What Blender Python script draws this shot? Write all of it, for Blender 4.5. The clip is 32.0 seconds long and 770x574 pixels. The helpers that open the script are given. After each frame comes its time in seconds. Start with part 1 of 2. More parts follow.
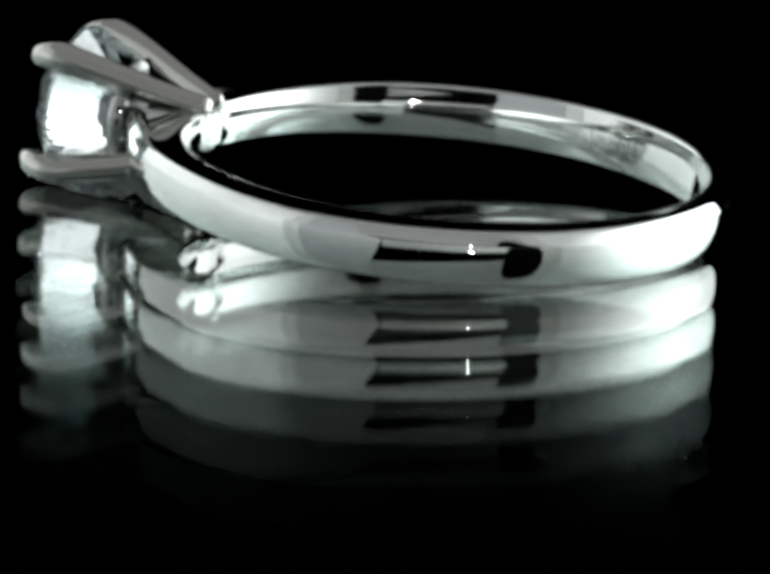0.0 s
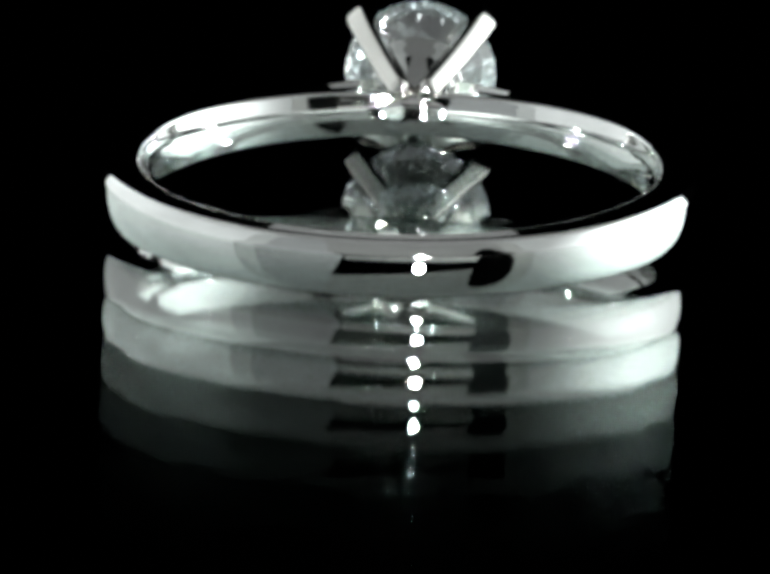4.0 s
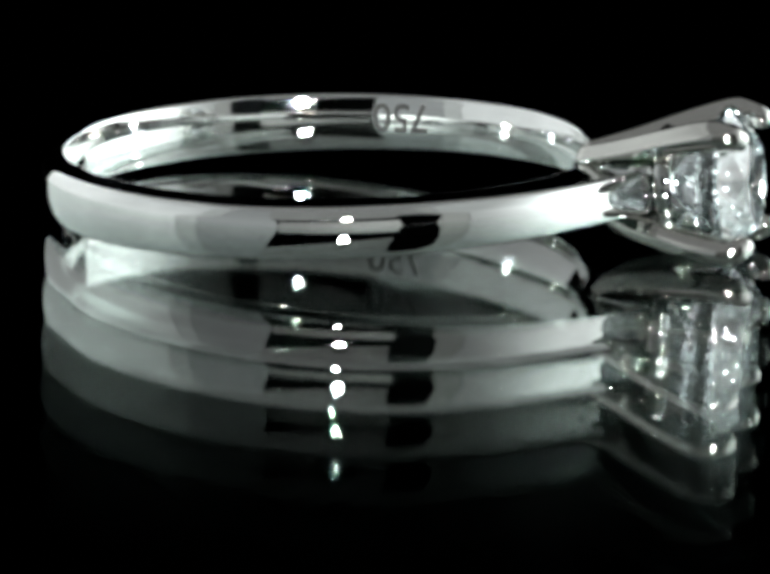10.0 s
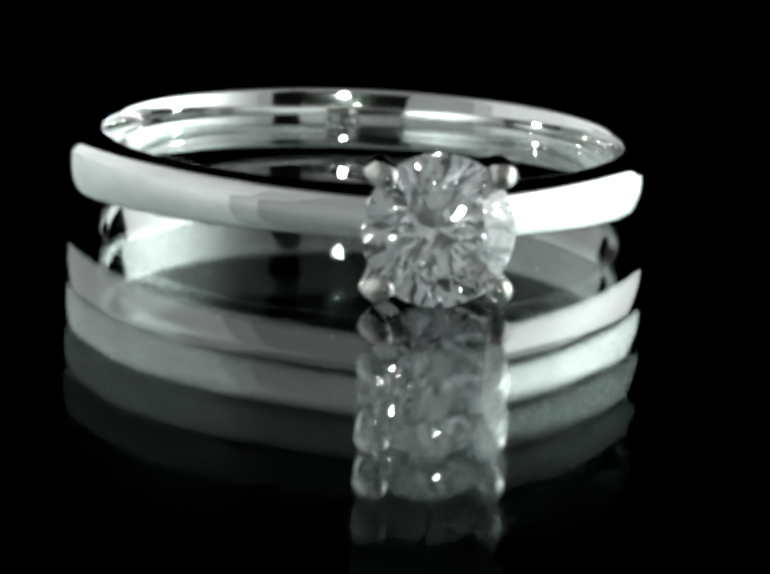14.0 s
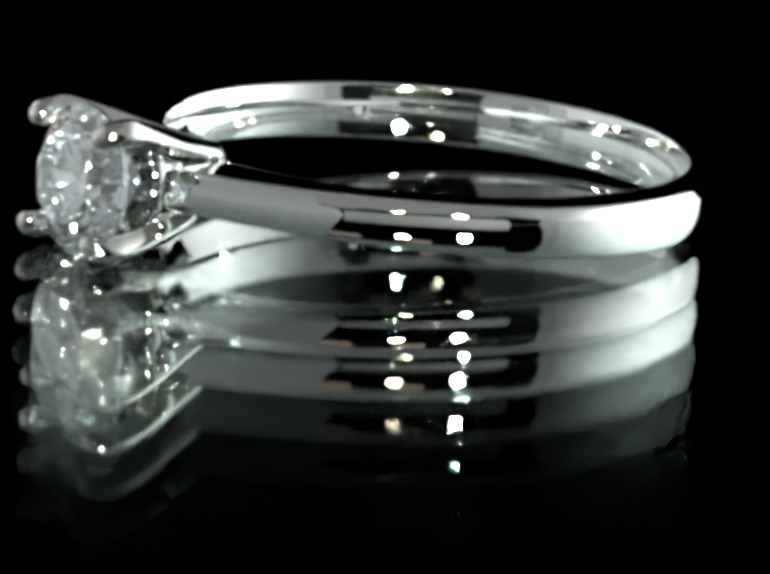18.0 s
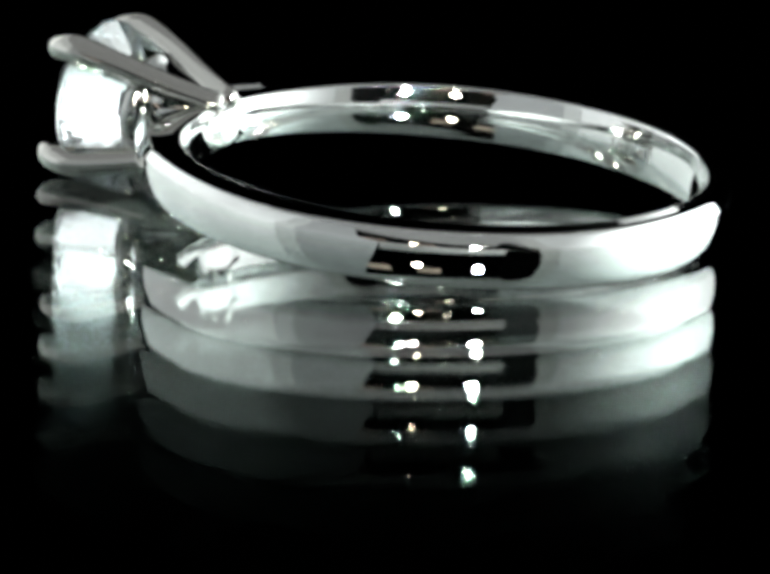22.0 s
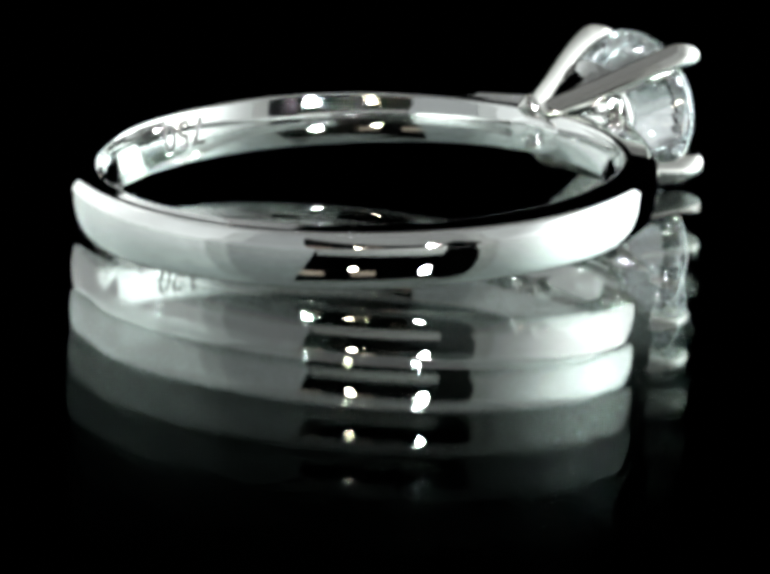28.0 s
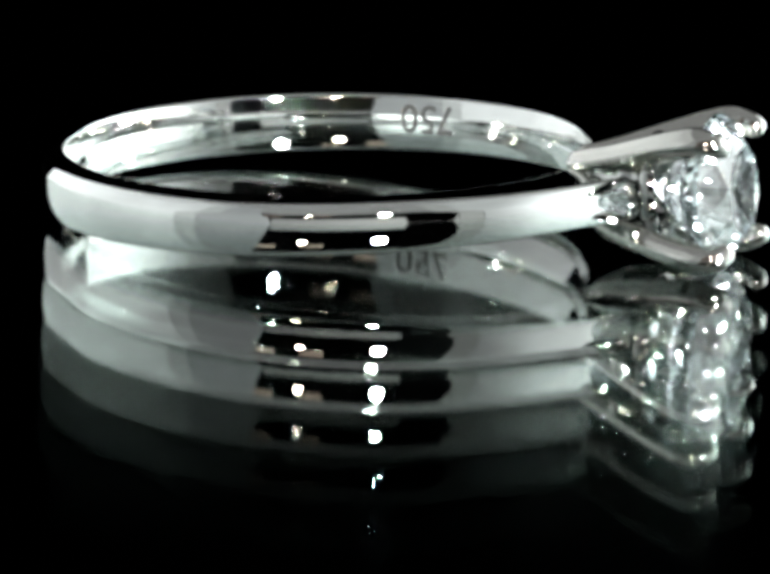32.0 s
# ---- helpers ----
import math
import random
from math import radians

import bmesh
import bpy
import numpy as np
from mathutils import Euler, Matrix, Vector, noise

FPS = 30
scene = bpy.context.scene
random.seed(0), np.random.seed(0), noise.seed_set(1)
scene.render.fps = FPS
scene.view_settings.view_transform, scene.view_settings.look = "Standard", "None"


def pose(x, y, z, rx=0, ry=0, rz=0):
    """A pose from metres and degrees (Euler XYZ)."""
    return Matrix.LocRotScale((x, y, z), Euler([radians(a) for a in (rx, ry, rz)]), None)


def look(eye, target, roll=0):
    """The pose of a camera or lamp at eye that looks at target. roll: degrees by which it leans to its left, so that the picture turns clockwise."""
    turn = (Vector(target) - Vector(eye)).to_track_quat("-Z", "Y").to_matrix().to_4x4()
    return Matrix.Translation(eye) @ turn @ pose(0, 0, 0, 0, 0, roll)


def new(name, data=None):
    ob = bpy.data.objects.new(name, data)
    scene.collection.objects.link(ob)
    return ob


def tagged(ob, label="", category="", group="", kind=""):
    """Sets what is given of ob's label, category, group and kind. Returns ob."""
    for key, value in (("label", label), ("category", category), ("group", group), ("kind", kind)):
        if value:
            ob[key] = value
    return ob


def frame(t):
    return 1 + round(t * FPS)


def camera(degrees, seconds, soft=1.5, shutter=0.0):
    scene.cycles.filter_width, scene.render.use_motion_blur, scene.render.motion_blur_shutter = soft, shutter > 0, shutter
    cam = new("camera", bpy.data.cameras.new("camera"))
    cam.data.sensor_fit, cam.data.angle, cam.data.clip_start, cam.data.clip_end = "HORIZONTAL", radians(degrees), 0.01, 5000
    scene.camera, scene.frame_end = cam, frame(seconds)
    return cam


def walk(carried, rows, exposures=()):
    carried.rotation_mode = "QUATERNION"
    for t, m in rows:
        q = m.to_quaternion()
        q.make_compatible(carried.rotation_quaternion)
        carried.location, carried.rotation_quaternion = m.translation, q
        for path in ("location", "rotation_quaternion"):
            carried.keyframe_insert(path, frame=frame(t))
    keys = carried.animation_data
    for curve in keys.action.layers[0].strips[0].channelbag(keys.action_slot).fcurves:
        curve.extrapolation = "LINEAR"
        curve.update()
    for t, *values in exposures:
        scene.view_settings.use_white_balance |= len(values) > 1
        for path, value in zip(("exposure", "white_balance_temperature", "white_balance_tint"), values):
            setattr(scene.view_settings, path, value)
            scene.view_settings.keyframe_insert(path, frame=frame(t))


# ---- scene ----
# One mm in metres; the whole set is a ring of about 19 mm on a mirror.
MM = 0.001

# ---- camera ----
CAM_D, CAM_E, CAM_YAW, CAM_PITCH, CAM_ROLL = 600 * MM, 13.048, 0.007, -0.208, 2.168
cam = camera(2.3741, 32.0, soft=4.8)
cam.data.dof.use_dof = True
cam.data.dof.focus_distance = 598 * MM
cam.data.dof.aperture_fstop = 260.0
scene.cycles.max_bounces, scene.cycles.glossy_bounces, scene.cycles.transmission_bounces = 28, 20, 24
scene.cycles.sample_clamp_indirect = 0.0


def camera_pose():
    e, yaw, pit = radians(CAM_E), radians(CAM_YAW), radians(CAM_PITCH - CAM_E)
    eye = Vector((0, -CAM_D * math.cos(e), CAM_D * math.sin(e) + LIFT))
    ahead = Vector((math.sin(yaw) * math.cos(pit), math.cos(yaw) * math.cos(pit), math.sin(pit)))
    return look(eye, eye + ahead, CAM_ROLL)


LIFT = 0.13 * MM
walk(cam, [(0.0, camera_pose()), (32.0, camera_pose())],
     [(0.0, 0.05), (2.0, -0.05), (4.0, -0.1), (8.0, -0.2), (11.0, -0.2), (14.5, -0.2), (17.0, -0.15), (18.0, -0.2), (19.0, 0.11), (24.0, 0.16), (28.0, 0.12), (32.0, 0.14)])

# ---- world: a dark room ----
world = bpy.data.worlds.new("world")
scene.world = world
world.use_nodes = True
world.node_tree.nodes["Background"].inputs[0].default_value = (0.010, 0.011, 0.012, 1)
world.node_tree.nodes["Background"].inputs[1].default_value = 0.006

# strengths of the glowing diffusers and bulbs
GLOW_LEFT, GLOW_LEFT_FRONT, GLOW_RIGHT_FRONT, GLOW_RIGHT, GLOW_TOP, GLOW_LIP, GLOW_FLAP = 0.87, 0.31, 0.44, 4.4, 0.20, 0.22, 0.19


# ---- materials ----
def at(az, el, r):
    a, e = radians(az), radians(el)
    return Vector((r * math.sin(a) * math.cos(e), -r * math.cos(a) * math.cos(e), r * math.sin(e)))


def material(name):
    m = bpy.data.materials.new(name)
    m.use_nodes = True
    n = m.node_tree.nodes
    return m, n, m.node_tree.links, n["Principled BSDF"]


def metal(name, colour, rough, spread=0.03, scale=900.0, bump=0.015, worn=0.0):
    """Polished metal; worn is the added roughness of the rubbed upper shoulder of a band."""
    m, n, l, b = material(name)
    b.inputs["Metallic"].default_value = 1.0
    b.inputs["Base Color"].default_value = (*colour, 1)
    co = n.new("ShaderNodeTexCoord")
    fine = n.new("ShaderNodeTexNoise")
    fine.inputs["Scale"].default_value = scale
    fine.inputs["Detail"].default_value = 4
    l.new(co.outputs["Object"], fine.inputs["Vector"])
    mr = n.new("ShaderNodeMapRange")
    mr.inputs["From Min"].default_value, mr.inputs["From Max"].default_value = 0.35, 0.75
    mr.inputs["To Min"].default_value, mr.inputs["To Max"].default_value = rough, rough + spread
    l.new(fine.outputs["Fac"], mr.inputs["Value"])
    rough_out = mr.outputs["Result"]
    if worn:
        xyz = n.new("ShaderNodeSeparateXYZ")
        l.new(co.outputs["Object"], xyz.inputs[0])
        edge = n.new("ShaderNodeMapRange")
        edge.interpolation_type = "SMOOTHSTEP"
        edge.inputs["From Min"].default_value, edge.inputs["From Max"].default_value = 0.33 * MM, 0.48 * MM
        edge.inputs["To Min"].default_value, edge.inputs["To Max"].default_value = 0.0, worn
        l.new(xyz.outputs["Z"], edge.inputs["Value"])
        flat = n.new("ShaderNodeVectorMath")
        flat.operation = "MULTIPLY"
        flat.inputs[1].default_value = (1, 1, 0)
        l.new(co.outputs["Object"], flat.inputs[0])
        radius = n.new("ShaderNodeVectorMath")
        radius.operation = "LENGTH"
        l.new(flat.outputs[0], radius.inputs[0])
        outer = n.new("ShaderNodeMapRange")
        outer.inputs["From Min"].default_value, outer.inputs["From Max"].default_value = 9.05 * MM, 9.25 * MM
        l.new(radius.outputs["Value"], outer.inputs["Value"])
        both = n.new("ShaderNodeMath")
        both.operation = "MULTIPLY"
        l.new(edge.outputs["Result"], both.inputs[0])
        l.new(outer.outputs["Result"], both.inputs[1])
        add = n.new("ShaderNodeMath")
        l.new(rough_out, add.inputs[0])
        l.new(both.outputs[0], add.inputs[1])
        # the bore is rubbed duller than the outside
        bore = n.new("ShaderNodeMapRange")
        bore.inputs["From Min"].default_value, bore.inputs["From Max"].default_value = 8.95 * MM, 8.75 * MM
        bore.inputs["To Min"].default_value, bore.inputs["To Max"].default_value = 0.0, 0.045
        l.new(radius.outputs["Value"], bore.inputs["Value"])
        more = n.new("ShaderNodeMath")
        l.new(add.outputs[0], more.inputs[0])
        l.new(bore.outputs["Result"], more.inputs[1])
        rough_out = more.outputs[0]
    l.new(rough_out, b.inputs["Roughness"])
    if bump:
        wave = n.new("ShaderNodeTexNoise")
        wave.inputs["Scale"].default_value = 420.0
        wave.inputs["Detail"].default_value = 2
        l.new(co.outputs["Object"], wave.inputs["Vector"])
        bp = n.new("ShaderNodeBump")
        bp.inputs["Strength"].default_value = bump
        bp.inputs["Distance"].default_value = 0.0002
        l.new(wave.outputs["Fac"], bp.inputs["Height"])
        l.new(bp.outputs["Normal"], b.inputs["Normal"])
    return m


def glow(name, colour, strength, mottle=0.12, scale=14.0, hot=0.0, centre=(0, 0, 0), reach=0.2, high=1.0):
    """A diffuser cloth lit from behind: it glows unevenly, most where the lamp behind it stands, and by the factor high at its upper end."""
    m, n, l, b = material(name)
    b.inputs["Base Color"].default_value = (0.18, 0.18, 0.18, 1)
    b.inputs["Roughness"].default_value = 0.8
    b.inputs["Specular IOR Level"].default_value = 0.0
    b.inputs["Emission Color"].default_value = (*colour, 1)
    co = n.new("ShaderNodeTexCoord")
    no = n.new("ShaderNodeTexNoise")
    no.inputs["Scale"].default_value = scale
    no.inputs["Detail"].default_value = 3
    l.new(co.outputs["Object"], no.inputs["Vector"])
    mr = n.new("ShaderNodeMapRange")
    mr.inputs["From Min"].default_value, mr.inputs["From Max"].default_value = 0.3, 0.7
    mr.inputs["To Min"].default_value, mr.inputs["To Max"].default_value = strength * (1 - mottle), strength * (1 + mottle)
    l.new(no.outputs["Fac"], mr.inputs["Value"])
    out = mr.outputs["Result"]
    if high != 1.0:
        xyz = n.new("ShaderNodeSeparateXYZ")
        l.new(co.outputs["Object"], xyz.inputs[0])
        up = n.new("ShaderNodeMapRange")
        up.interpolation_type = "SMOOTHSTEP"
        up.inputs["From Min"].default_value, up.inputs["From Max"].default_value = 0.09, 0.30
        up.inputs["To Min"].default_value, up.inputs["To Max"].default_value = 1.0, high
        l.new(xyz.outputs["Z"], up.inputs["Value"])
        less = n.new("ShaderNodeMath")
        less.operation = "MULTIPLY"
        l.new(out, less.inputs[0])
        l.new(up.outputs["Result"], less.inputs[1])
        out = less.outputs[0]
    if hot:
        far = n.new("ShaderNodeVectorMath")
        far.operation = "DISTANCE"
        far.inputs[1].default_value = tuple(centre)
        l.new(co.outputs["Object"], far.inputs[0])
        fall = n.new("ShaderNodeMapRange")
        fall.interpolation_type = "SMOOTHSTEP"
        fall.inputs["From Min"].default_value, fall.inputs["From Max"].default_value = reach, 0.0
        fall.inputs["To Min"].default_value, fall.inputs["To Max"].default_value = 0.0, hot
        l.new(far.outputs["Value"], fall.inputs["Value"])
        add = n.new("ShaderNodeMath")
        l.new(out, add.inputs[0])
        l.new(fall.outputs["Result"], add.inputs[1])
        out = add.outputs[0]
    l.new(out, b.inputs["Emission Strength"])
    return m


def matte(name, colour, rough=0.9):
    m, n, l, b = material(name)
    co = n.new("ShaderNodeTexCoord")
    no = n.new("ShaderNodeTexNoise")
    no.inputs["Scale"].default_value = 300.0
    no.inputs["Detail"].default_value = 4
    l.new(co.outputs["Object"], no.inputs["Vector"])
    cr = n.new("ShaderNodeValToRGB")
    cr.color_ramp.elements[0].color = (*[c * 0.7 for c in colour], 1)
    cr.color_ramp.elements[1].color = (*[c * 1.3 for c in colour], 1)
    l.new(no.outputs["Fac"], cr.inputs["Fac"])
    l.new(cr.outputs["Color"], b.inputs["Base Color"])
    b.inputs["Roughness"].default_value = rough
    b.inputs["Specular IOR Level"].default_value = 0.0
    return m


def clear(name, colour, ior):
    m, n, l, b = material(name)
    n.remove(b)
    g = n.new("ShaderNodeBsdfGlass")
    g.inputs["Color"].default_value = (*colour, 1)
    g.inputs["Roughness"].default_value = 0.0
    g.inputs["IOR"].default_value = ior
    l.new(g.outputs[0], n["Material Output"].inputs["Surface"])
    return m


WHITE_GOLD = metal("white_gold", (0.775, 0.79, 0.775), 0.015, 0.02, bump=0.012, worn=0.02)
# the band's gold again, darkened in colour for the shade within the head
SHADED_HEAD_GOLD = metal("shaded_head_gold", (0.44, 0.45, 0.438), 0.05, 0.04, bump=0.03)
PRONG_GOLD = metal("prong_gold", (0.58, 0.575, 0.545), 0.05, 0.05, bump=0.03)
ENGRAVED = metal("engraved_gold", (0.27, 0.268, 0.26), 0.38, 0.2, bump=0.0)
WORN_MARK = metal("worn_mark", (0.62, 0.62, 0.6), 0.2, 0.2, bump=0.0)
DIAMOND = clear("diamond", (0.985, 0.998, 1.0), 2.418)
PLATE_GLASS = clear("plate_glass", (0.96, 0.975, 0.967), 1.46)
SILVER = metal("silver_backing", (0.40, 0.445, 0.437), 0.0, 0.0, bump=0.0)
BLACK = matte("black_velvet", (0.00002, 0.00002, 0.00002), 1.0)
BLACK_PLASTIC = matte("black_plastic", (0.0015, 0.0015, 0.0015), 0.6)
COOL = (0.94, 0.99, 0.995)
LEFT_CLOTH = glow("left_cloth", COOL, GLOW_LEFT, 0.1, hot=0.30, centre=at(-140, 22, 0.26), reach=0.22, high=0.62)
LEFT_SEAM_CLOTH = glow("left_seam_cloth", (0.93, 0.99, 0.985), GLOW_LEFT * 0.62, 0.1, high=0.62)
LEFT_FRONT_CLOTH = glow("left_front_cloth", (0.92, 0.98, 1.0), GLOW_LEFT_FRONT, 0.08, high=0.75)
RIGHT_SEAM_CLOTH = glow("right_seam_cloth", (0.95, 1.0, 0.96), GLOW_RIGHT_FRONT * 0.7, 0.1)
RIGHT_CLOTH = glow("right_cloth", (0.935, 0.99, 0.99), GLOW_RIGHT_FRONT, 0.1, hot=GLOW_RIGHT, centre=at(110, 12, 0.26), reach=0.26)
TOP_CLOTH = glow("top_cloth", (0.97, 0.99, 1.0), GLOW_TOP)
LIP_CLOTH = glow("lip_cloth", (0.96, 1.0, 0.97), GLOW_LIP, 0.1, hot=0.22, centre=at(26, 3, 0.25), reach=0.16)
# the flap is no lamp: an added glow stands for the light on it
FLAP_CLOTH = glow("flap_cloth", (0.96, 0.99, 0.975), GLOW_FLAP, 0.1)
BULB = glow("bulb_glow", (1.0, 0.98, 0.93), 1150.0, 0.0)
WARM_BULB = glow("warm_bulb_glow", (1.0, 0.84, 0.62), 120.0, 0.0)
WARM_PANEL = glow("warm_panel_glow", (1.0, 0.76, 0.62), 0.62, 0.15, 90.0)


# ---- building helpers ----
def mesh_object(name, verts, faces, mat, parent=None, label="", smooth=True, sharp=28):
    me = bpy.data.meshes.new(name)
    me.from_pydata([tuple(v) for v in verts], [], faces)
    me.update()
    bm = bmesh.new()
    bm.from_mesh(me)
    bmesh.ops.recalc_face_normals(bm, faces=bm.faces)
    bm.to_mesh(me)
    bm.free()
    if smooth:
        for p in me.polygons:
            p.use_smooth = True
        me.set_sharp_from_angle(angle=radians(sharp))
    me.materials.append(mat)
    ob = new(name, me)
    if parent:
        ob.parent = parent
    if label:
        tagged(ob, label)
    return ob


def grid_faces(nu, nv, wrap_u=True, wrap_v=True):
    out = []
    for i in range(nu if wrap_u else nu - 1):
        for j in range(nv if wrap_v else nv - 1):
            a, b = (i + 1) % nu, (j + 1) % nv
            out.append((i * nv + j, a * nv + j, a * nv + b, i * nv + b))
    return out


def arc_panel(name, az0, az1, r, z0, z1, mat, parent, label="", thick=0.004, slant=0.0, drop=0.0):
    """A curved upright sheet round the ring; azimuth 0 is towards the camera, positive to the right.
    slant turns its last edge, drop lowers its hem towards that edge."""
    n = max(2, int(abs(az1 - az0) / 4))
    verts = []
    for i in range(n + 1):
        for rr, z in ((r, z0), (r, z1), (r + thick, z1), (r + thick, z0)):
            a = radians(az0 + (az1 - (slant if z == z1 else 0.0) - az0) * i / n)
            verts.append((rr * math.sin(a), -rr * math.cos(a), z - (drop * i / n if z == z0 else 0.0)))
    faces = grid_faces(n + 1, 4, False, True) + [(0, 1, 2, 3), (n * 4 + 3, n * 4 + 2, n * 4 + 1, n * 4)]
    return mesh_object(name, verts, faces, mat, parent, label, sharp=40)


def smoothstep(a, b, x):
    t = min(1.0, max(0.0, (x - a) / (b - a)))
    return t * t * (3 - 2 * t)


# ---- mirror plate ----
def box(name, x0, x1, y0, y1, z0, z1, mat, parent=None, bevel=0.0):
    bm = bmesh.new()
    bmesh.ops.create_cube(bm, size=1.0)
    for v in bm.verts:
        v.co = Vector(((x0 + x1) / 2 + v.co.x * (x1 - x0), (y0 + y1) / 2 + v.co.y * (y1 - y0), (z0 + z1) / 2 + v.co.z * (z1 - z0)))
    if bevel:
        bmesh.ops.bevel(bm, geom=bm.edges[:], offset=bevel, segments=2, affect="EDGES")
    me = bpy.data.meshes.new(name)
    bm.to_mesh(me)
    bm.free()
    me.materials.append(mat)
    ob = new(name, me)
    if parent:
        ob.parent = parent
    return ob


def build_mirror():
    t = 3.1 * MM
    plate = new("mirror_floor")
    tagged(plate, "black-looking glass mirror plate under the ring", "mirror", kind="structure")
    box("glass_sheet", -0.27, 0.27, -0.27, 0.27, -t, 0, PLATE_GLASS, plate, 0.0004)
    box("silver_backing", -0.2695, 0.2695, -0.2695, 0.2695, -t - 0.0012, -t - 0.00005, SILVER, plate)
    base = box("table_top", -0.6, 0.6, -0.9, 0.6, -t - 0.030, -t - 0.0013, BLACK)
    tagged(base, "black cloth-covered table top", "table", kind="structure")


# ---- light tent ----
def build_tent():
    R, top = 0.250, 0.42
    tent = new("light_tent")
    tagged(tent, "white cloth light tent with a black back and a viewing slot", "light tent", kind="structure")
    z0 = 0.0
    slot1 = 43
    arc_panel("side_cloth", -147, -62.2, R, z0, top, LEFT_CLOTH, tent, "bright white diffuser cloth")
    arc_panel("seam_strip", -62, -53.2, R, z0, top, LEFT_SEAM_CLOTH, tent, "pale grey seam strip")
    arc_panel("side_cloth", -53, -19.0, R, z0, top, LEFT_FRONT_CLOTH, tent, "dim blue-grey diffuser cloth", slant=22)
    arc_panel("front_lip", -18.8, slot1 - 0.2, R, z0, R * math.tan(radians(6)), LIP_CLOTH, tent, "low pale front edge")
    arc_panel("seam_strip", slot1, 50, R, z0, top, RIGHT_SEAM_CLOTH, tent, "pale seam strip")
    arc_panel("side_cloth", 50.2, 138, R, z0, top, RIGHT_CLOTH, tent, "very bright white diffuser cloth")
    arc_panel("backdrop", 138.2, 212.8, R, z0, top, BLACK, tent, "black cloth backdrop")
    n = 48
    verts = [(R * math.sin(2 * math.pi * i / n), -R * math.cos(2 * math.pi * i / n), z) for z in (top, top + 0.004) for i in range(n)]
    faces = [tuple(range(n)), tuple(range(n, 2 * n))] + [(i, (i + 1) % n, n + (i + 1) % n, n + i) for i in range(n)]
    roof = mesh_object("ceiling", verts, faces, TOP_CLOTH, None, smooth=False)
    tagged(roof, "dim white cloth roof of the light tent", "ceiling", kind="structure")
    # dark oval thing at the edge of the slot
    a, r = radians(35.5), 0.235
    m, verts = 48, []
    for f, d in ((0.97, 0.0), (1.0, 0.0008), (1.0, 0.0022), (0.97, 0.003)):
        for i in range(m):
            t = 2 * math.pi * i / m
            verts.append((0.0325 * f * math.cos(t), -d, max(0.0003, 0.085 + 0.128 * f * math.sin(t))))
    faces = grid_faces(4, m, False, True) + [tuple(range(m)), tuple(range(3 * m, 4 * m))]
    dark = mesh_object("black_card", verts, faces, BLACK_PLASTIC)
    dark.matrix_world = Matrix.Translation((r * math.sin(a), -r * math.cos(a), 0.0)) @ pose(0, 0, 0, 0, 0, math.degrees(a))
    tagged(dark, "oval matt black card standing on the mirror's edge", "card")


def build_flap():
    """The grey flap over the viewing slot; it is lifted in the middle of the clip."""
    flap = new("front_flap")
    tagged(flap, "grey cloth front flap over the viewing slot, with an added glow", "flap")
    hem, fall = 0.150, 0.106
    # the cloth's grey comes from its own added glow
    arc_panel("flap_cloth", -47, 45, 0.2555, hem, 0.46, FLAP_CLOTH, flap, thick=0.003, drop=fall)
    bar = arc_panel("hem_bar", -47, 45, 0.2590, hem - 0.002, hem + 0.001, BLACK_PLASTIC, flap, "thin black hem bar", thick=0.002, drop=fall)
    for v in bar.data.vertices:
        if v.co.z > hem:
            v.co.z -= fall * (math.degrees(math.atan2(v.co.x, -v.co.y)) + 47) / 92
    zt = hem - fall * 41.5 / 92
    arc_panel("pull_tab", -7.6, -3.4, 0.2612, 0.2555 * math.tan(radians(17.5)), zt + 0.012, BLACK_PLASTIC, flap, "short black pull tab", thick=0.002)
    return flap


# ---- ring ----
R_IN = 8.5


def outer_radius(th):
    """A slightly eccentric round, thickest at the sides, whose shoulders run nearly straight up to the head."""
    d = abs(math.degrees(th))
    round_part = lambda deg: 9.495 + 0.184 * math.cos(radians(deg)) + 0.19 * math.sin(radians(deg)) ** 2 * smoothstep(56, 88, deg)
    if d >= 56:
        return round_part(d)
    # the face leans out more and more against the round
    leans = ((56.0, 0.0), (50.0, 2.4), (41.0, 5.3), (28.0, 8.6), (17.0, 15.8), (9.0, 21.5), (7.2, 22.5))
    low, ln = max(d, 7.2), 0.0
    for (a, p), (b, q) in zip(leans, leans[1:]):
        if low < a:
            c = max(b, low)
            pc = p + (q - p) * (a - c) / (a - b)
            ln += math.tan(radians((p + pc) / 2)) * radians(a - c)
    r = round_part(56) * math.exp(ln)
    return r - (r - 9.5) * (1 - smoothstep(6.5, 7.2, d))


def half_width(th):
    d = abs(math.degrees(th))
    return 0.8625 * (1 - 0.085 * math.cos(th)) - 0.10 * (1 - smoothstep(6, 60, d))


LEAN_IN = radians(1.2)


# slope of the outer face (degrees) at axial places (mm), beside the head and round the rest of the shank
SLOPES_HEAD = ((-0.70, -21.0), (-0.42, -8.7), (-0.09, 1.3), (0.22, 7.3), (0.30, 24.0), (0.70, 33.0))
SLOPES_SHANK = ((-0.90, -27.2), (-0.50, -10.2), (0.0, 0.8), (0.45, 9.0), (0.52, 29.0), (0.82, 36.0))


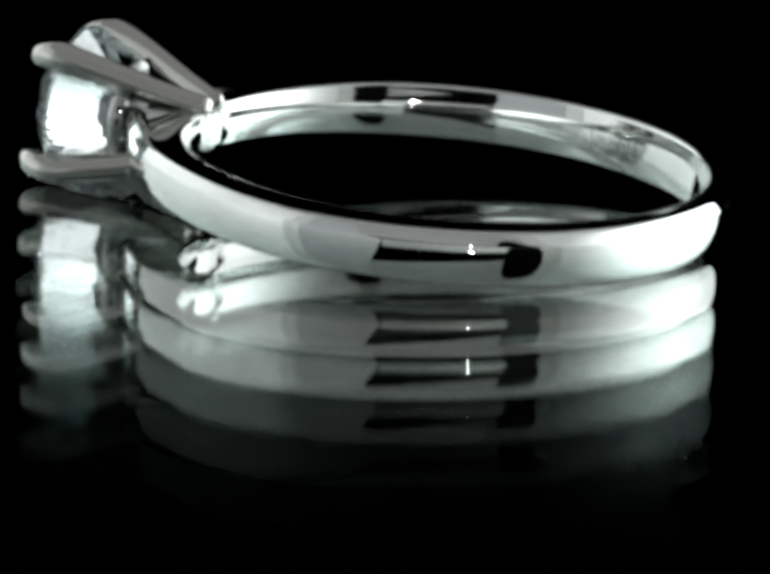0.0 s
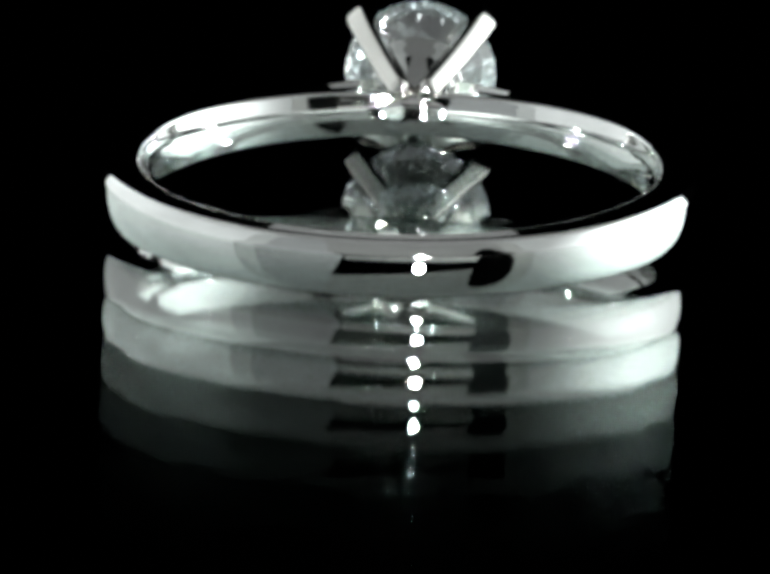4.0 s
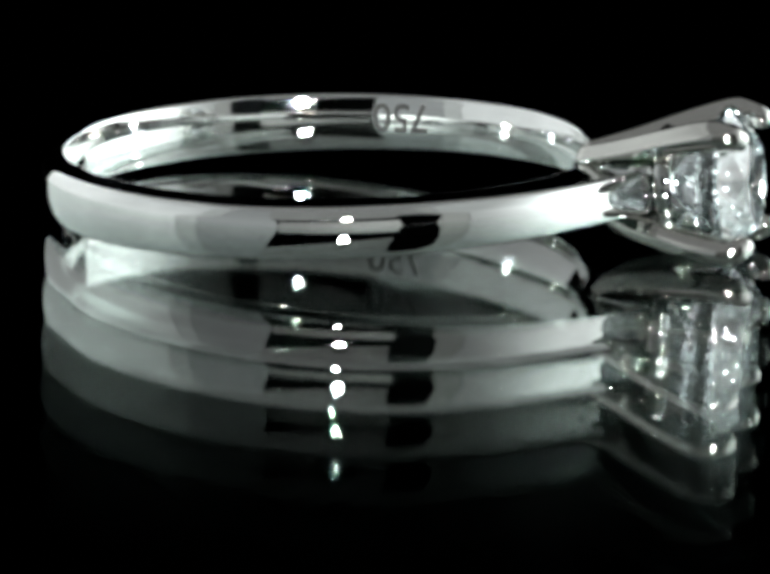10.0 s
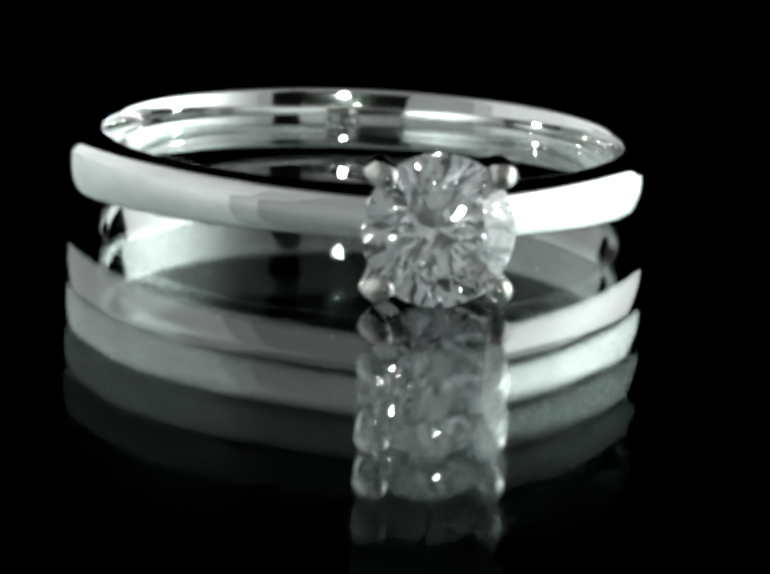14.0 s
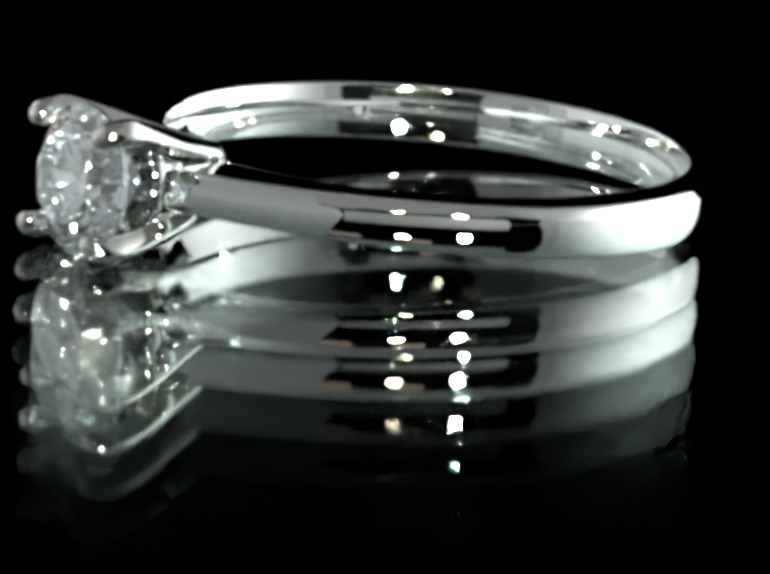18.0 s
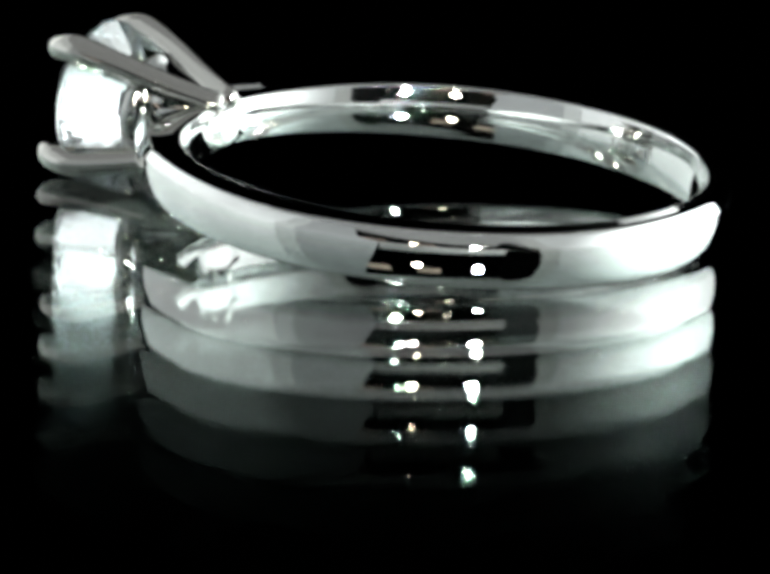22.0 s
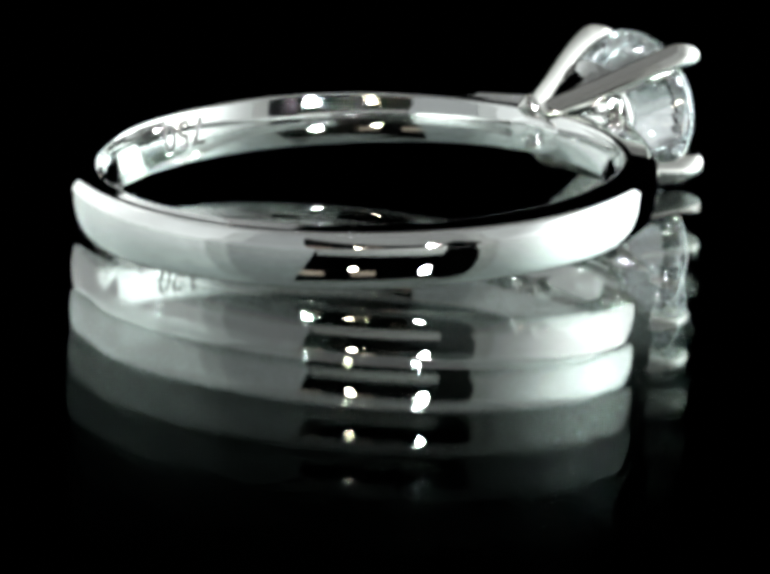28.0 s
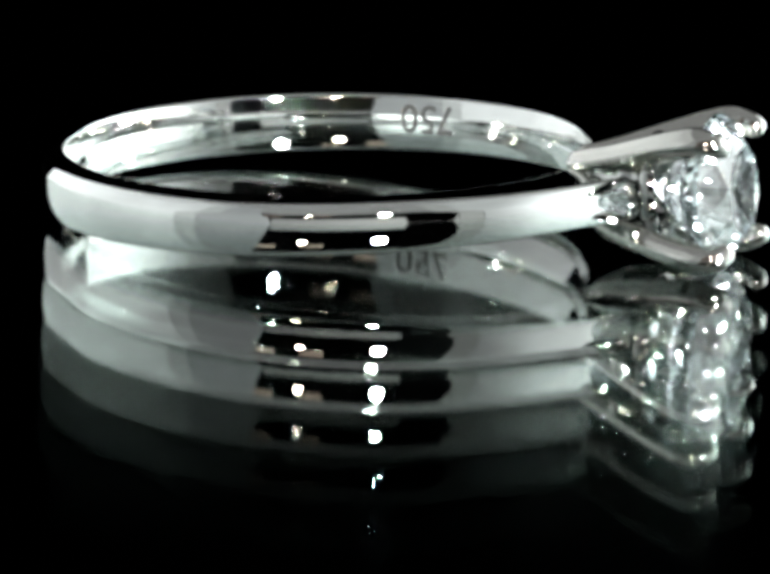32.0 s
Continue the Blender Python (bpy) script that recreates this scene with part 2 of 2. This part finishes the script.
def slope_out(v, w):
    """Slope of the outer face at the axial place v (mm), in radians: gently domed, with a soft crease towards the upper edge. w is 0 at the head, 1 away from it."""
    knots = [(a + (b - a) * w, p + (q - p) * w) for (a, p), (b, q) in zip(SLOPES_HEAD, SLOPES_SHANK)]
    v = min(max(v, knots[0][0]), knots[-1][0])
    for (a, p), (b, q) in zip(knots, knots[1:]):
        if v <= b:
            return radians(p + (q - p) * (v - a) / (b - a))
    return radians(knots[-1][1])


def face_drop(v, w):
    """How far the outer face falls back at v, in mm."""
    n = 40
    return sum(math.tan(slope_out(v * (k + 0.5) / n, w)) for k in range(n)) * v / n


def dome_in(th):
    """Radius of the comfort curve inside, which is flatter away from the head."""
    d = abs(math.degrees(th))
    return 2.0 + 1.2 * smoothstep(50, 95, d) + 2.6 * smoothstep(85, 150, d)


def bore_radius(th, v):
    rhi = dome_in(th)
    return R_IN - 0.09 - 0.14 * math.sin(th) ** 2 + rhi * (1 - math.sqrt(1 - (v / rhi) ** 2)) + v * math.tan(LEAN_IN)


def profile(th):
    """Points (radial, axial) of the shank's section, in mm."""
    ro, hw = outer_radius(th), half_width(th)
    vo, vt = hw - 0.09, hw - 0.13
    w = smoothstep(20, 65, abs(math.degrees(th)))
    crease = 0.22 + 0.23 * w

    def face(v):
        return ro - face_drop(v, w)

    # the upper rim rises towards the bore
    vi, rise = hw - 0.16, 0.11

    def bore(v):
        return bore_radius(th, v)

    d = abs(math.degrees(th))
    g = 0.17 * min(1.0, max(0.0, (31 - d) / 22))

    def rim(s):
        ve = vt if s > 0 else vo
        up = rise if s > 0 else 0.0
        re, rb = face(s * ve), bore(s * vi + up)
        a0 = abs(slope_out(s * ve, w))
        out = []
        # rounded outer edge, from the face's own slope to the flat side; the upper one is softer
        b = (hw - ve) / (1 - math.sin(a0))
        for k in range(1, 7):
            a = a0 + (math.pi / 2 - a0) * k / 6
            out.append((re - b * (math.cos(a0) - math.cos(a)), s * (ve + b * (math.sin(a) - math.sin(a0)))))
        r1, r2 = out[-1][0], rb + 0.16
        # a groove with a steep outer lip runs along the sides near the head
        for f, deep in ((0.04, 0.05), (0.17, 1.0), (0.25, 0.95), (0.5, 0.6), (0.75, 0.25)):
            out.append((r1 * (1 - f) + r2 * f, s * (hw - g * deep) + up * f))
        out.append((r2, s * hw + up))
        for k in range(1, 5):
            a = math.pi / 2 * k / 5
            out.append((rb + 0.16 * (1 - math.sin(a)), s * (hw - 0.16 * (1 - math.cos(a))) + up))
        return out

    lower = [vo * k for k in (-1.0, -0.85, -0.7, -0.55, -0.4, -0.25, -0.1)]
    upper = [crease * k for k in (0.0, 0.25, 0.5, 0.75, 0.9, 1.0)] + [crease + k for k in (0.018, 0.036, 0.054, 0.08)]
    upper += [crease + 0.08 + (vt - crease - 0.08) * k / 5 for k in range(1, 6)]
    pts = [(face(v), v) for v in lower + upper]
    pts += rim(1)
    span = [vi + rise - (2 * vi + rise) * k / 14 for k in range(15)]
    pts += [(bore(v), v) for v in span]
    pts += reversed(rim(-1))
    return pts


def place(r, th, v):
    return (r * math.cos(th) * MM, r * math.sin(th) * MM, v * MM)


def build_band(ring):
    n, verts, m = 432, [], 0
    for i in range(n):
        th = -math.pi + 2 * math.pi * i / n
        p = profile(th)
        m = len(p)
        verts += [place(r, th, v) for r, v in p]
    return mesh_object("band", verts, grid_faces(n, m), WHITE_GOLD, ring, "polished white gold band", sharp=24)


def sweep(name, path, sizes, mat, parent, label="", seg=14, up=(0, 0, 1), steps=6, square=0.0):
    """A tube along a smooth path; sizes are (across, thick) half widths at each point, in mm. Rounded ends.
    square flattens the sides of the section; it grows round again over the last fifth of the path."""
    P = [Vector(p) for p in path]
    S = [Vector((a, b)) for a, b in sizes]
    pts, siz = [], []
    n = len(P)
    for i in range(n - 1):
        p0, p1, p2, p3 = P[max(0, i - 1)], P[i], P[i + 1], P[min(n - 1, i + 2)]
        for k in range(steps):
            t = k / steps
            pts.append(0.5 * (2 * p1 + (p2 - p0) * t + (2 * p0 - 5 * p1 + 4 * p2 - p3) * t * t + (3 * p1 - p0 - 3 * p2 + p3) * t ** 3))
            siz.append(S[i].lerp(S[i + 1], t))
    pts.append(P[-1])
    siz.append(S[-1])
    tang = [(pts[min(len(pts) - 1, i + 1)] - pts[max(0, i - 1)]).normalized() for i in range(len(pts))]
    # rounded ends
    for end in (0, -1):
        c, s, t = pts[end].copy(), siz[end].copy(), tang[end].copy() * (-1 if end == 0 else 1)
        cap = [(c + t * s.y * math.sin(a), s * max(0.06, math.cos(a)), tang[end]) for a in (math.pi * 0.18, math.pi * 0.34, math.pi * 0.46)]
        for q, z, tt in cap:
            if end == 0:
                pts.insert(0, q), siz.insert(0, z), tang.insert(0, tt)
            else:
                pts.append(q), siz.append(z), tang.append(tt)
    verts = []
    side = None
    for i, (p, s, t) in enumerate(zip(pts, siz, tang)):
        power = 1.0 - square * (1 - smoothstep(0.60, 0.80, i / (len(pts) - 1)))
        if side is None:
            side = t.cross(Vector(up)).normalized()
        side = (side - t * side.dot(t)).normalized()
        nor = side.cross(t).normalized()
        for k in range(seg):
            a = 2 * math.pi * k / seg
            ca, sa = (math.copysign(abs(w) ** power, w) for w in (math.cos(a), math.sin(a)))
            verts.append(tuple((p + side * s.x * ca + nor * s.y * sa) * MM))
    m = len(pts)
    faces = grid_faces(m, seg, False, True) + [tuple(range(seg)), tuple(range((m - 1) * seg, m * seg))]
    return mesh_object(name, verts, faces, mat, parent, label, sharp=60)


HEAD_V = 0.0
STONE_R, GIRDLE = 2.48, 13.30


def tip(p):
    """The head leans a little against the band: a point of the head, turned about the band's top."""
    x, y, z = p
    k = radians(1.5)
    return (9 + (x - 9) * math.cos(k) - z * math.sin(k), y, (x - 9) * math.sin(k) + z * math.cos(k))


def build_head(ring):
    for sl in (-1, 1):
        for sa in (1, -1):
            path = [((8.70 if sa > 0 else 9.25), 0.40 * sl, HEAD_V + (0.84 if sa > 0 else 0.66) * sa), (10.1, 0.95 * sl, HEAD_V + 1.16 * sa), (11.8, 1.60 * sl, HEAD_V + 1.62 * sa),
                    (13.0, 1.93 * sl, HEAD_V + 1.86 * sa), (13.65, 1.95 * sl, HEAD_V + 1.86 * sa), (13.95, 1.84 * sl, HEAD_V + 1.76 * sa)]
            sizes = [(0.40, 0.34), (0.40, 0.36), (0.41, 0.39), (0.45, 0.44), (0.46, 0.46), (0.40, 0.40)]
            sweep("prong", [tip(p) for p in path], sizes, PRONG_GOLD, ring, "flat-sided white gold prong with a rounded tip", seg=28, up=(0, -sa * 1.0, sl * 1.0), square=0.55)
    # side plates between the prongs, where the shank ends
    section = [(9.30, 1.02), (9.80, 1.14), (10.30, 1.24), (10.46, 1.27), (10.62, 1.25), (10.86, 1.32), (10.98, 1.42), (11.04, 1.58), (11.12, 1.68), (11.26, 1.73),
               (11.46, 1.73), (11.58, 1.66), (11.60, 1.50), (11.2, 1.22), (10.4, 1.02), (9.35, 0.86)]
    for sl in (-1, 1):
        n, verts = 33, []
        for i in range(n):
            deg = -52 + 104 * i / (n - 1)
            a = radians(deg)
            low = 9.30 + 0.85 * smoothstep(20, 27, abs(deg))
            for h, r in section:
                # squarer towards the shank, rounder towards the stone
                q = 1.0 / max(math.cos(a), 0.5)
                rr = r * 0.92 * (1 + (q - 1) * 0.35 * (1 - smoothstep(10.3, 11.3, h)))
                verts.append(Vector(tip((max(h, low), sl * rr * math.cos(a), HEAD_V + rr * math.sin(a)))) * MM)
        m = len(section)
        faces = grid_faces(n, m, False, True) + [tuple(range(m)), tuple(range((n - 1) * m, n * m))]
        mesh_object("side_plate", verts, faces, SHADED_HEAD_GOLD, ring, "curved white gold side plate", sharp=35)
    # dished webs that fill the fork of each pair of prongs up to the gallery
    web = [(8.95, 0.62), (9.20, 0.86), (9.55, 1.06), (10.00, 1.26), (10.50, 1.44), (10.95, 1.58), (11.18, 1.70), (11.32, 1.82), (11.42, 1.88), (11.50, 1.86), (11.55, 1.80),
           (11.54, 1.70), (11.44, 1.60), (10.9, 1.36), (10.2, 1.02), (9.3, 0.50)]
    for sa in (1, -1):
        n, verts = 33, []
        for i in range(n):
            a = radians(36 + 108 * i / (n - 1))
            # the upper edge sags between the prongs
            sag = 0.22 * math.sin(a) ** 6
            for h, r in web:
                verts.append(Vector(tip((h - sag * smoothstep(10.6, 11.4, h), r * math.cos(a), HEAD_V + sa * r * math.sin(a)))) * MM)
        m = len(web)
        faces = grid_faces(n, m, False, True) + [tuple(range(m)), tuple(range((n - 1) * m, n * m))]
        mesh_object("gallery_web", verts, faces, SHADED_HEAD_GOLD, ring, "dished white gold web between two prongs", sharp=40)
    # collar that joins the head to the band's inner side
    n, verts = 41, []
    ends = 9.6
    corner = [(1, -0.5), (1, 0.5), (0.94, 0.8), (0.8, 0.94), (0.5, 1), (-0.5, 1), (-0.8, 0.94), (-0.94, 0.8), (-1, 0.5), (-1, 0.0), (-1, -0.5), (-0.94, -0.8), (-0.8, -0.94), (-0.5, -1), (0.5, -1), (0.8, -0.94), (0.94, -0.8)]
    for i in range(n):
        th = radians(-ends + 2 * ends * i / (n - 1))
        k = 1 - smoothstep(1.0, ends, abs(math.degrees(th)))
        inner, top, wide = 8.47 - 0.21 * k, 9.2 + 0.3 * k, 0.42 + 0.25 * k
        for a, b in corner:
            verts.append(place((inner + top) / 2 + a * (top - inner) / 2, th, b * wide))
    m = len(corner)
    mesh_object("collar", verts, grid_faces(n, m, False, True) + [tuple(range(m)), tuple(range((n - 1) * m, n * m))], WHITE_GOLD, ring, "smooth white gold collar under the head", sharp=80)


def build_stone(ring):
    """A round brilliant cut; its axis lies along the head's direction."""
    R = STONE_R
    table, crown, pav = 0.57 * R, 0.155 * 2 * R, 0.43 * 2 * R
    ht = 0.03 * R
    ring_pts = lambda rad, z, n, off: [(rad * math.cos(2 * math.pi * (i + off) / n), rad * math.sin(2 * math.pi * (i + off) / n), z) for i in range(n)]
    T = ring_pts(table / math.cos(math.pi / 8) * 0.98, ht + crown, 8, 0.5)
    zk = ht + crown * 0.52
    K = ring_pts(R * 0.80, zk, 8, 0.0)
    G1 = ring_pts(R, ht, 32, 0.0)
    G0 = ring_pts(R, -ht, 32, 0.0)
    L = ring_pts(R * 0.23, -ht - pav * 0.785, 8, 0.5)
    C = [(0, 0, -ht - pav)]
    V = T + K + G1 + G0 + L + C
    t0, k0, g1, g0, l0, c0 = 0, 8, 16, 48, 80, 88
    F = [tuple(range(8))]
    for i in range(8):
        j = (i + 1) % 8
        F.append((t0 + i, t0 + (i - 1) % 8, k0 + i))
        # kite from table corner i between mains i and j
        mid = g1 + (4 * i + 2) % 32
        F.append((t0 + i, k0 + i, mid, k0 + j))
        a, b, c = g1 + (4 * i) % 32, g1 + (4 * i + 1) % 32, g1 + (4 * i + 3) % 32
        e = g1 + (4 * i + 4) % 32
        F += [(k0 + i, a, b), (k0 + i, b, mid), (k0 + j, mid, c), (k0 + j, c, e)]
    for i in range(32):
        F.append((g1 + i, g1 + (i + 1) % 32, g0 + (i + 1) % 32, g0 + i))
    for i in range(8):
        j = (i + 1) % 8
        # pavilion: lower halves and mains
        a = g0 + 4 * i
        mid = g0 + (4 * i + 2) % 32
        e = g0 + (4 * i + 4) % 32
        F += [(a, g0 + 4 * i + 1, l0 + i), (g0 + 4 * i + 1, mid, l0 + i), (mid, g0 + (4 * i + 3) % 32, l0 + i), (g0 + (4 * i + 3) % 32, e, l0 + i)]
        F.append((e, l0 + j, c0, l0 + i))
    turn = radians(9)
    verts = []
    for x, y, z in V:
        xx, yy = x * math.cos(turn) - y * math.sin(turn), x * math.sin(turn) + y * math.cos(turn)
        verts.append(Vector(tip((GIRDLE + z, xx, HEAD_V + yy))) * MM)
    return mesh_object("diamond", verts, F, DIAMOND, ring, "clear round brilliant-cut diamond", smooth=False)


def build_hallmark(ring):
    def stamp(name, body, size, th, flip, label):
        cu = bpy.data.curves.new(name, "FONT")
        cu.body, cu.size, cu.extrude, cu.offset = body, size, 0.02, 0.018
        cu.align_x, cu.align_y = "CENTER", "CENTER"
        tmp = bpy.data.objects.new(name, cu)
        scene.collection.objects.link(tmp)
        me = bpy.data.meshes.new_from_object(tmp.evaluated_get(bpy.context.evaluated_depsgraph_get()))
        bpy.data.objects.remove(tmp)
        bm = bmesh.new()
        bm.from_mesh(me)
        bmesh.ops.triangulate(bm, faces=bm.faces)
        for k in range(-9, 10):
            geom = bm.verts[:] + bm.edges[:] + bm.faces[:]
            bmesh.ops.bisect_plane(bm, geom=geom, plane_co=(0, k * 0.06, 0), plane_no=(0, 1, 0))
        for k in range(-6, 7):
            geom = bm.verts[:] + bm.edges[:] + bm.faces[:]
            bmesh.ops.bisect_plane(bm, geom=geom, plane_co=(k * 0.18, 0, 0), plane_no=(1, 0, 0))
        for v in bm.verts:
            x, y, z = v.co
            x, y = x * flip, y * flip + 0.28
            a = th - x / R_IN
            v.co = Vector(place(bore_radius(a, y) + (0.03 if z < 0 else -0.010), a, y))
        bm.to_mesh(me)
        bm.free()
        me.materials.append(ENGRAVED)
        ob = new(name, me)
        ob.parent = ring
        tagged(ob, label)

    stamp("hallmark", "750", 1.3, radians(86.3), -1, "engraved 750 hallmark")
    # a worn maker's mark that cannot be read: small bars set side by side
    for k, (dx, w, h) in enumerate(((-0.86, 0.10, 0.50), (0.86, 0.10, 0.50), (-0.45, 0.42, 0.30), (0.02, 0.30, 0.36), (0.46, 0.38, 0.28))):
        verts = []
        for i in range(3):
            for j in range(5):
                a = radians(-105) + (dx + w * (i / 2 - 0.5)) / R_IN
                y = 0.05 + h * (j / 4 - 0.5)
                verts.append(place(bore_radius(a, y) - 0.006, a, y))
        n = len(verts)
        verts += [tuple(Vector(v) * (1 + 0.03 / R_IN)) for v in verts]
        faces = [tuple(q) for q in grid_faces(3, 5, False, False)] + [tuple(i + n for i in q) for q in grid_faces(3, 5, False, False)]
        mesh_object("mark_bar", verts, faces, WORN_MARK, ring, smooth=False)


ring = new("diamond_ring")
tagged(ring, "polished white gold solitaire ring lying on a mirror", "ring")
build_mirror()
build_tent()
front_flap = build_flap()
build_band(ring)
build_head(ring)
build_stone(ring)
build_hallmark(ring)


# ---- lamps seen through the slot ----
def build_lamp(name, mat, label, w, h, foot=0.0):
    lamp = new(name)
    tagged(lamp, label, "lamp")
    n, m, verts = 20, 12, []
    for i in range(m):
        b = -math.pi / 2 + math.pi * (i + 0.5) / m
        for k in range(n):
            a = 2 * math.pi * k / n
            verts.append((w * math.cos(b) * math.cos(a), 0.004 * math.cos(b) * math.sin(a), h * math.sin(b)))
    mesh_object("bulb", verts, grid_faces(m, n, False, True) + [tuple(range(n)), tuple(range((m - 1) * n, m * n))], mat, lamp, sharp=80)
    # an added black hood blocks stray light and keeps it on the ring
    m, verts = 24, []
    for f, d in ((1.25, -0.012), (1.25, 0.032), (1.42, 0.032), (1.42, -0.022), (0.4, -0.024)):
        for k in range(m):
            a = 2 * math.pi * k / m
            verts.append((w * f * math.cos(a), d, h * f * math.sin(a)))
    mesh_object("hood", verts, grid_faces(5, m, False, True) + [tuple(range(m)), tuple(range(4 * m, 5 * m))], BLACK_PLASTIC, lamp, "added black hood that blocks the bulb's stray light", sharp=30)
    if foot:
        verts = [(0.004 * math.cos(a), -0.005 + 0.004 * math.sin(a), z) for z in (-h * 1.3, -foot) for a in [2 * math.pi * k / 12 for k in range(12)]]
        mesh_object("pole", verts, grid_faces(2, 12, False, True) + [tuple(range(12)), tuple(range(12, 24))], BLACK_PLASTIC, lamp, "thin black pole")
        verts = [(r * math.cos(a), -0.005 + r * math.sin(a), -foot + z) for r, z in ((0.02, 0.0), (0.02, 0.004), (0.004, 0.006)) for a in [2 * math.pi * k / 20 for k in range(20)]]
        mesh_object("foot", verts, grid_faces(3, 20, False, True) + [tuple(range(20)), tuple(range(40, 60))], BLACK_PLASTIC, lamp, "round black foot")
    return lamp


lamp_main = build_lamp("led_lamp", BULB, "small bright white lamp held behind the slot", 0.0085, 0.025)
lamp_warm = build_lamp("warm_lamp", WARM_BULB, "small warm lamp on a stand behind the slot", 0.0095, 0.0165, 0.3325 * math.sin(radians(22)) + 0.0044)


def build_warm_panel(az0, az1, el0, el1, r):
    panel = new("lit_panel")
    tagged(panel, "warm pinkish lit panel in the dark room", "lit panel", group="lit panels of the room")
    arc_panel("face", az0, az1, r, r * math.tan(radians(el0)), r * math.tan(radians(el1)), WARM_PANEL, panel, thick=0.004)
    arc_panel("frame", az0 - 0.4, az1 + 0.4, r + 0.0045, r * math.tan(radians(el0)) - 0.003, r * math.tan(radians(el1)) + 0.003, BLACK_PLASTIC, panel, thick=0.006)
    a = radians(az0 + 1.2)
    rp, z0, z1 = r + 0.0075, -0.0044, r * math.tan(radians(el0))
    for name, rad, lo, hi in (("pole", 0.003, z0 + 0.004, z1), ("foot", 0.02, z0, z0 + 0.004)):
        verts = [(rp * math.sin(a) + rad * math.cos(b), -rp * math.cos(a) + rad * math.sin(b), z) for z in (lo, hi) for b in [2 * math.pi * k / 16 for k in range(16)]]
        mesh_object(name, verts, grid_faces(2, 16, False, True) + [tuple(range(16)), tuple(range(16, 32))], BLACK_PLASTIC, panel)
    return panel


build_warm_panel(-26.5, -16.7, 26.5, 33.5, 0.345)
build_warm_panel(-5.5, 4.0, 26.0, 33.0, 0.345)


def facing(az, el, r):
    p = at(az, el, r)
    return Matrix.Translation(p) @ pose(0, 0, 0, 0, 0, az)


lamp_warm.matrix_world = facing(-4.8, 22, 0.3325)

# ---- motion of things ----
TILT, LEAN, PERIOD, FRONT = 3.373, -0.736, 21.615, 7.671


def ring_pose(t):
    a = radians(-90 + FRONT - 360 / PERIOD * (t - 14.2))
    h0, z = Vector((math.cos(a), math.sin(a), 0)), Vector((0, 0, 1))
    l0 = z.cross(h0)
    ta, ro = radians(TILT), radians(LEAN)
    h = h0 * math.cos(ta) + z * math.sin(ta)
    ax = z * math.cos(ta) - h0 * math.sin(ta)
    lat = l0 * math.cos(ro) + ax * math.sin(ro)
    ax = ax * math.cos(ro) - l0 * math.sin(ro)
    c = (-1.847 * h0 - 0.490 * l0 + 1.437 * z) * MM + LIFT * z
    m = Matrix((h, lat, ax)).transposed().to_4x4()
    m.translation = c
    return m


def motions():
    walk(ring, [(k * 0.5, ring_pose(k * 0.5)) for k in range(65)])
    # seconds, azimuth, elevation, and the distance where the lamp is drawn back
    main = [(0, 15, 1.5), (0.15, 15, 2.5), (0.4, 13.8, 11), (0.6, 12, 14), (0.8, 9.8, 15), (1.0, 6.6, 15.5), (2, 6.2, 14), (3.5, 7, 13.5), (6, 12.4, 17), (8, 11.5, 14), (9, 10, 17),
            (12, 14, 15), (13, 11, 15, 0.40), (14, 8.3, 15, 0.55), (15, 6.8, 15.2, 0.50), (16.3, 6.5, 16), (17, 6.5, 17), (18, 14, 19), (19, 21, 24), (22, 19, 24), (24, 19, 21), (25.2, 21, 22.5), (28, 23.5, 24.5), (30, 23, 24.5), (32, 22, 22)]
    walk(lamp_main, [(row[0], facing(row[1], row[2], row[3] if len(row) > 3 else 0.29)) for row in main])
    lift = 0.2555 * (math.tan(radians(46)) - math.tan(radians(26)))
    walk(front_flap, [(0, pose(0, 0, 0)), (16.3, pose(0, 0, 0)), (17.4, pose(0, 0, lift * 0.25)), (18.6, pose(0, 0, lift * 0.9)), (19.3, pose(0, 0, lift)), (32, pose(0, 0, lift))])


motions()
